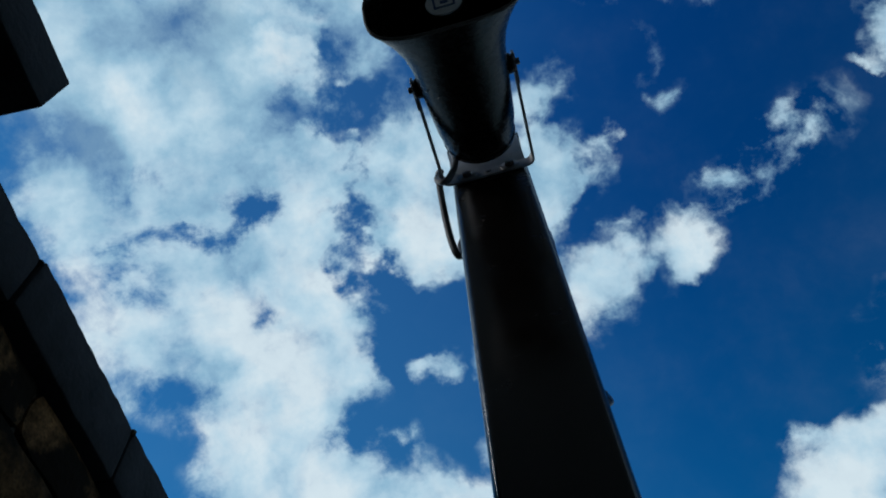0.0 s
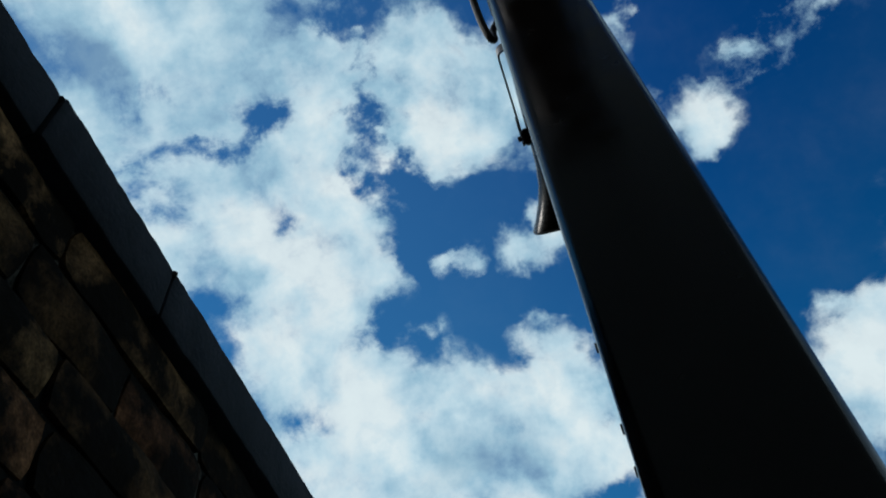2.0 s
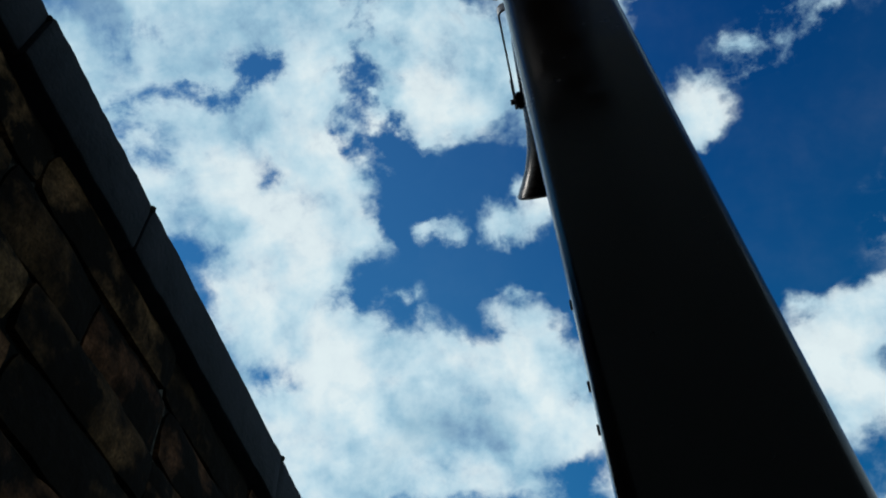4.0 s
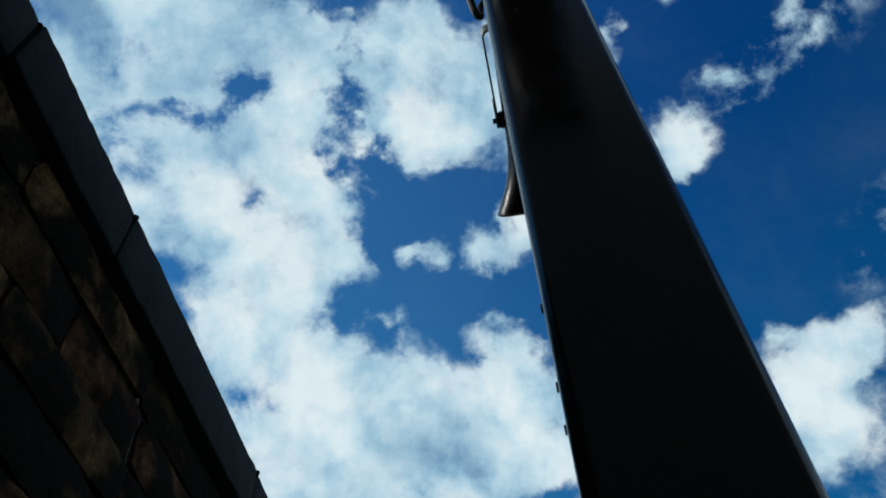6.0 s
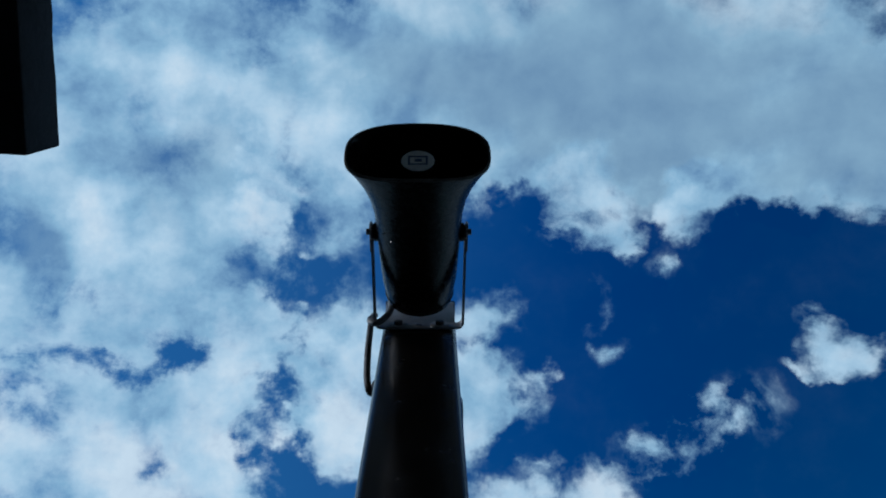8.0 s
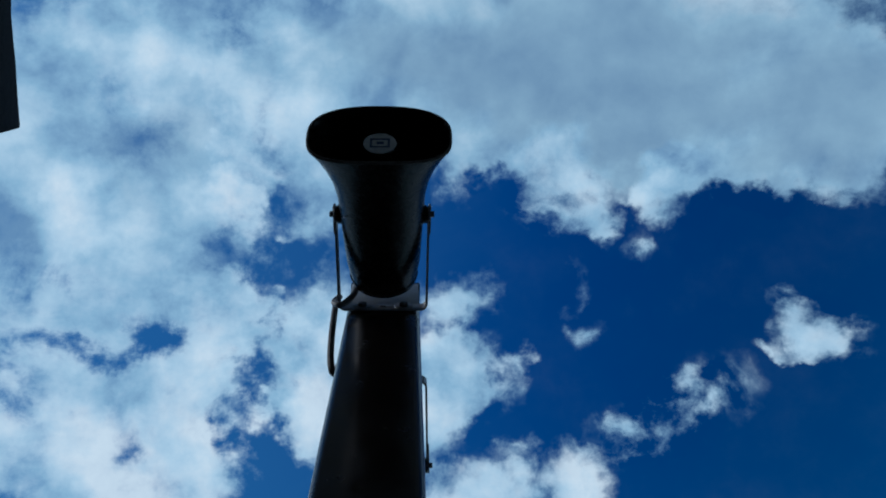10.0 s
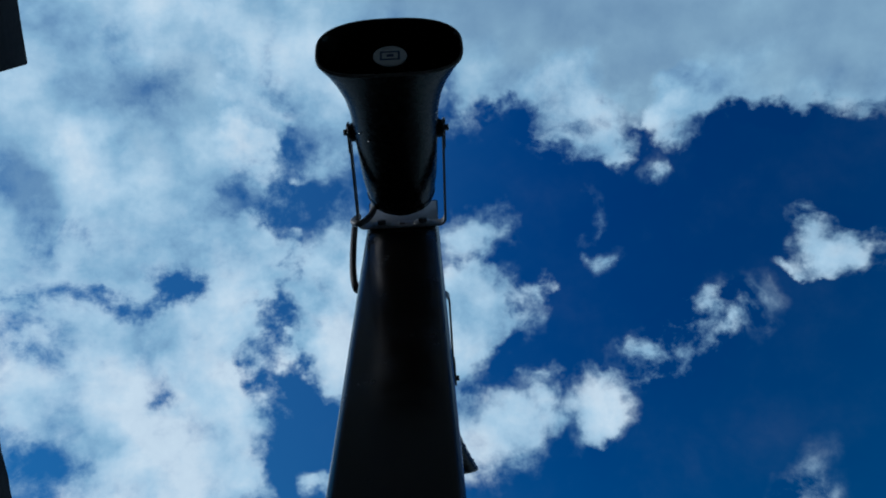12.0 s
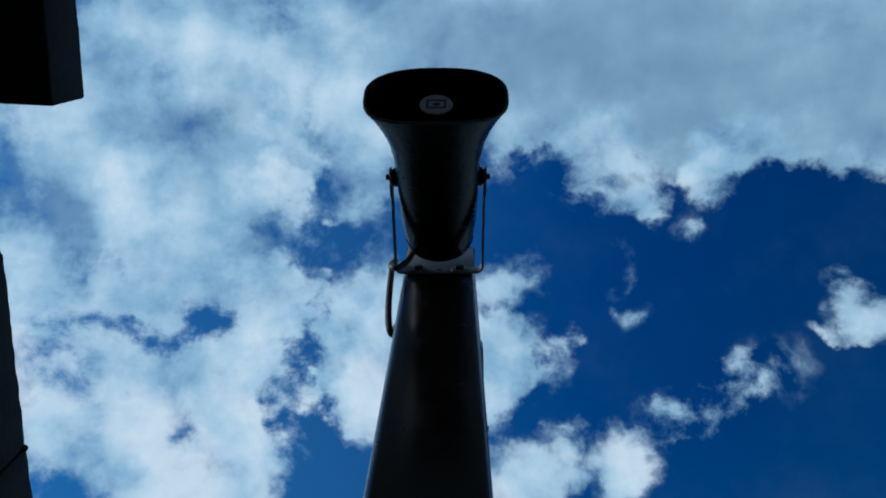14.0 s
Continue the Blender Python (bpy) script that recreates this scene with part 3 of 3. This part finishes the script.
def horn_speaker(label):
    """A paging horn on a U bracket; the post's face is the plane y = 0, the mouth looks along -y."""
    root = thing("horn_speaker", label, "loudspeaker", group="horns on the post")
    turn = Matrix.Translation((0, PIVOT[0], PIVOT[1])) @ Euler((radians(TILT), 0, 0)).to_matrix().to_4x4()
    outer = [(-0.158, 0.030, 0.030, 2.0), (-0.155, 0.047, 0.045, 2.0), (-0.146, 0.0565, 0.053, 2.0), (-0.095, 0.0635, 0.057, 2.05),
             (-0.035, 0.0665, 0.058, 2.1), (0.010, 0.0685, 0.0585, 2.15), (0.050, 0.0705, 0.059, 2.25), (0.085, 0.0765, 0.061, 2.4),
             (0.115, 0.0865, 0.064, 2.45, 2.7), (0.140, 0.0985, 0.068, 2.45, 3.0), (0.153, 0.106, 0.071, 2.45, 3.2), (0.160, 0.1085, 0.0725, 2.45, 3.3)]
    t = 0.004
    inner = [(d, w - t, h - t, *p) for d, w, h, *p in outer[4:]]
    rows = outer + [(0.1622, 0.1065, 0.0705, 2.45, 3.3)] + inner[::-1]
    bell = part("bell", loft(rows, cap_first=True, cap_last=True), HORN, root, at=turn)
    seam = loft([(-0.139, 0.0560, 0.0525, 2.0), (-0.138, 0.0592, 0.0550, 2.0), (-0.134, 0.0597, 0.0555, 2.0), (-0.133, 0.0575, 0.0535, 2.0)], close=True)
    part("seam_band", seam, HORN, root, at=turn)
    lip = loft([(0.1585, 0.1075, 0.0715, 2.45, 3.3), (0.1590, 0.1095, 0.0735, 2.45, 3.3), (0.1615, 0.1095, 0.0735, 2.45, 3.3), (0.1628, 0.1080, 0.0720, 2.45, 3.3),
                (0.1628, 0.1060, 0.0700, 2.45, 3.3), (0.1600, 0.1060, 0.0700, 2.45, 3.3)], close=True)
    part("lip", lip, LIP, bell, "mouth edge in a lighter grey for the light it catches")
    r = random.Random(5)
    for k in range(16):
        d = r.uniform(0.02, 0.15)
        a, b = next((a, b) for a, b in zip(outer[5:], outer[6:]) if a[0] <= d <= b[0])
        f = (d - a[0]) / (b[0] - a[0])
        x, z = ring(a[1] + (b[1] - a[1]) * f, a[2] + (b[2] - a[2]) * f, 2.4, 64)[r.randrange(30, 44)]
        bm = bmesh.new()
        bmesh.ops.create_icosphere(bm, subdivisions=1, radius=r.uniform(0.0011, 0.002), matrix=Matrix.Translation((x, -d, z)))
        part("drop", bm, DROP, bell, "dried speck on the horn")
    phase = loft([(-0.02, 0.031, 0.031, 2.0), (0.05, 0.029, 0.029, 2.0), (0.140, 0.0275, 0.0275, 2.0), (0.142, 0.026, 0.026, 2.0)], 32, cap_last=True)
    plug = part("phase_plug", phase, HORN, root, at=turn)
    badge = part("badge", disc(0.0255, 0.002, 40, 0.0006, Matrix.Translation((0, -0.142, 0)) @ Euler((radians(90), 0, 0)).to_matrix().to_4x4()), BADGE, plug, "round silver badge")
    for x0, x1, z0, z1 in ((-0.015, 0.015, 0.008, 0.011), (-0.015, 0.015, -0.011, -0.008), (-0.015, -0.012, -0.0078, 0.0078), (0.012, 0.015, -0.0078, 0.0078), (-0.005, 0.006, -0.003, 0.003)):
        part("badge_mark", box(x0, x1, -0.1446, -0.144, z0, z1), BADGE_BLUE, plug)
    # the U bracket lies level: its web on the post, its arms along both sides of the bell
    X, Y = 0.074, -0.0035
    tip = Vector((HALF - 0.008, PIVOT[0] - 0.008, 0))
    right = [Vector((0, Y, 0)), Vector((0.03, Y, 0))] + bend((0, Y, 0), (X, Y, 0), tip, 0.012) + [tip]
    path = [Vector((-p.x, p.y, p.z)) for p in right[:0:-1]] + right
    bracket = part("bracket", strip(path, 0.026, 0.0034), GALV, root, "galvanised steel U bracket")
    for s in (-1, 1):
        part("washer", disc(0.0155, 0.0018, 24, 0.0004, Matrix.Translation((s * 0.035, Y - 0.0016, 0)) @ Euler((radians(90), 0, 0)).to_matrix().to_4x4()), GALV, bracket)
        part("screw", disc(0.0082, 0.0075, 6, 0.0008, Matrix.Translation((s * 0.035, Y - 0.0016, 0)) @ Euler((radians(90), 0, 0)).to_matrix().to_4x4()), STEEL, bracket)
        side = Matrix.Translation((s * 0.0745, PIVOT[0], PIVOT[1])) @ Euler((0, radians(90 * s), 0)).to_matrix().to_4x4()
        boss = part("pivot_knob", disc(0.0155, 0.02, 20, 0.003, Matrix.Translation((s * 0.0545, PIVOT[0], PIVOT[1])) @ Euler((0, radians(90 * s), 0)).to_matrix().to_4x4()), HORN, root)
        part("pivot_plate", disc(0.0135, 0.004, 20, 0.001, side), STEEL, root)
        tab = box(-0.0022, 0.0022, -0.014, 0.034, -0.0125, 0.0125, 0.002)
        part("arm_tab", tab, STEEL, bracket, "dark end of the bracket's arm",
             at=Matrix.Translation((s * 0.0785, PIVOT[0], 0)) @ Euler((0, 0, radians(1.2 * s))).to_matrix().to_4x4())
        part("pivot_bolt", disc(0.0055, HALF - 0.0745 + 0.001, 6, 0.0008, side), STEEL, root)
    part("slot", box(-0.0045, 0.0045, Y - 0.0024, Y - 0.0016, -0.0028, 0.0028), STEEL, bracket)
    return root


front = horn_speaker("glossy dark horn loudspeaker tilted down on steel bracket")
front.matrix_basis = pose(0, 0, Z0)
copy_thing(front, pose(0, POLE, Z0 - 0.004, 0, 0, 180))

# ---------------------------------------------------------------- the cable
cable = part("cable", tube([(-0.050, -0.024, Z0 + 0.075), (-0.049, -0.022, Z0 + 0.035), (-0.056, -0.020, Z0), (-0.070, -0.017, Z0 - 0.024),
                            (-0.083, -0.014, Z0 - 0.002), (-0.077, -0.010, Z0 + 0.036), (-0.083, -0.002, Z0 + 0.044), (-0.084, 0.008, Z0 + 0.015),
                            (-0.083, 0.023, Z0 - 0.055), (-0.080, 0.039, Z0 - 0.115), (-0.075, 0.051, Z0 - 0.142), (-0.070, 0.060, Z0 - 0.128),
                            (-0.069, 0.060, Z0 - 0.098), (-0.060, 0.056, Z0 - 0.082)], 0.0055),
             RUBBER)
tagged(cable, "grey rubber cable looped from horn into the post", "cable")

# ---------------------------------------------------------------- the wall
WALL_TURN = 3.26      # the wall's line leans this much from the view's axis
XW = -0.816           # outer edge of the coping at y = 0
wall_at = pose(XW, 0, 0, 0, 0, WALL_TURN)       # local: +x to the post, y along the wall
FACE = -0.034         # wall face behind the coping's outer edge
COP_TOP, COP_BOT = 0.115, -0.026

rnd = random.Random(7)
wall = thing("wall_west", "weathered coursed sandstone wall under concrete coping", "wall", wall_at, kind="structure")
part("core", box(FACE - 0.36, FACE - 0.0115, -2.74, 7.0, 0.0, Z0 + COP_BOT - 0.0005), MORTAR, wall)


def stone_block(w, h, seed):
    r = random.Random(seed)
    bm = bmesh.new()
    nu, nv = 9, 5
    grid = []
    sway, off = r.uniform(0.003, 0.008), Vector((r.uniform(0, 90), r.uniform(0, 90), r.uniform(0, 90)))
    for j in range(nv):
        row = []
        for i in range(nu):
            y, z = i / (nu - 1) - 0.5, j / (nv - 1) - 0.5
            edge = i in (0, nu - 1) or j in (0, nv - 1)
            at = Vector((0, y * w, z * h))
            x = 0.005 + 0.008 * noise.noise(at * 11 + off) + 0.004 * noise.noise(at * 31 + off) - (0.008 if edge else 0)
            if i in (0, nu - 1) and j in (0, nv - 1):
                y, z = y * (1 - 0.03), z * 0.94
            row.append(bm.verts.new((x, y * w + sway * noise.noise(at * 14 + off * 2), z * h + sway * noise.noise(at * 12 + off * 3))))
        grid.append(row)
    for j in range(nv - 1):
        for i in range(nu - 1):
            bm.faces.new((grid[j][i], grid[j][i + 1], grid[j + 1][i + 1], grid[j + 1][i]))
    rim = [grid[0][i] for i in range(nu)] + [grid[j][-1] for j in range(1, nv)] + [grid[-1][i] for i in range(nu - 2, -1, -1)] + [grid[j][0] for j in range(nv - 2, 0, -1)]
    deep = [bm.verts.new((-0.05, v.co.y, v.co.z)) for v in rim]
    for i in range(len(rim)):
        bm.faces.new((rim[i], rim[(i + 1) % len(rim)], deep[(i + 1) % len(rim)], deep[i]))
    me = bpy.data.meshes.new("stone")
    bmesh.ops.recalc_face_normals(bm, faces=bm.faces)
    bm.to_mesh(me)
    bm.free()
    me.materials.append(STONE)
    for p in me.polygons:
        p.use_smooth = True
    me.set_sharp_from_angle(angle=radians(50))
    return me


# courses from the coping down; joints are 6 to 14 mm
z_top = Z0 + COP_BOT - 0.003
course = 0
while z_top > 1.3:
    h = (0.108, 0.126, 0.112, 0.120, 0.102, 0.130)[course % 6]
    joint = (0.69, 0.42, 0.72, 0.30, 0.56, 0.81)[course % 6]
    for way, end in ((1, 4.2), (-1, -0.4)):
        y = joint
        while (end - y) * way > 0:
            w = rnd.choice((0.3, 0.38, 0.46, 0.52, 0.6))
            ob = new("stone", stone_block(w - 0.006, h - 0.006, rnd.randrange(9999)))
            ob.parent = wall
            ob.matrix_basis = Matrix.Translation((FACE + rnd.uniform(-0.006, 0.006), y + way * w / 2, z_top - h / 2))
            y += way * w
    z_top -= h
    course += 1

# a pier under the ledge, proud of the wall
part("pier_core", box(FACE - 0.36, 0.005, -2.6, -0.345, 0.0, Z0 + 0.0495), MORTAR, wall)
z_top = Z0 + 0.046
for course in range(11):
    h = (0.13, 0.118, 0.136, 0.126)[course % 4]
    y = -0.33
    while y > -2.4:
        w = rnd.choice((0.3, 0.38, 0.46, 0.52)) if y < -0.34 else rnd.choice((0.22, 0.44))
        ob = new("stone", stone_block(w - 0.006, h - 0.006, rnd.randrange(9999)))
        ob.parent = wall
        ob.matrix_basis = Matrix.Translation((0.018 + rnd.uniform(-0.004, 0.004), y - w / 2, z_top - h / 2))
        y -= w
    z_top -= h

# coping: a row of overhanging slabs
y = -0.30
for length, out in ((0.292, -0.009), (0.412, 0.0), (0.83, 0.0015), (0.62, -0.002), (0.7, 0.001), (0.66, 0.0), (0.8, 0.002), (0.7, -0.001), (0.6, 0.0)):
    bm = box(FACE - 0.30, out, y + 0.0008, y + length - 0.0008, Z0 + COP_BOT, Z0 + COP_TOP, 0.007, 2)
    bmesh.ops.subdivide_edges(bm, edges=[e for e in bm.edges if abs((e.verts[0].co - e.verts[1].co).y) > 0.1], cuts=26)
    for v in bm.verts:
        v.co += Vector((noise.noise(v.co * 31) * 0.003 + noise.noise(v.co * 7) * 0.003, 0, noise.noise(v.co * 29 + Vector((5, 1, 2))) * 0.0035))
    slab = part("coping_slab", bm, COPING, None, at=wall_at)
    tagged(slab, "dark weathered concrete coping slab on the sandstone wall", "coping", "coping slabs")
    bm = bmesh.new()
    bmesh.ops.create_icosphere(bm, subdivisions=2, radius=0.009, matrix=Matrix.Translation((out - 0.005, y + length, Z0 + COP_TOP - 0.008)) @ Matrix.Diagonal((1.3, 0.9, 1.2, 1)))
    for v in bm.verts:
        v.co += Vector((1, 1, 1)) * noise.noise(v.co * 160) * 0.003
    part("joint_mortar", bm, MORTAR, slab, at=Matrix())
    y += length

# a deeper slab that juts further out
DEEP = 0.150
bm = box(FACE - 0.30, DEEP, -2.6, -0.292, Z0 + 0.050, Z0 + 0.174, 0.005, 2)
bmesh.ops.subdivide_edges(bm, edges=[e for e in bm.edges if abs((e.verts[0].co - e.verts[1].co).y) > 0.1], cuts=60)
for v in bm.verts:
    v.co += Vector((noise.noise(v.co * 21) * 0.003 + noise.noise(v.co * 6) * 0.002, 0, noise.noise(v.co * 17 + Vector((3, 1, 2))) * 0.002))
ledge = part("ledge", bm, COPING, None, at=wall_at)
tagged(ledge, "dark concrete ledge jutting from the stone wall", "ledge")
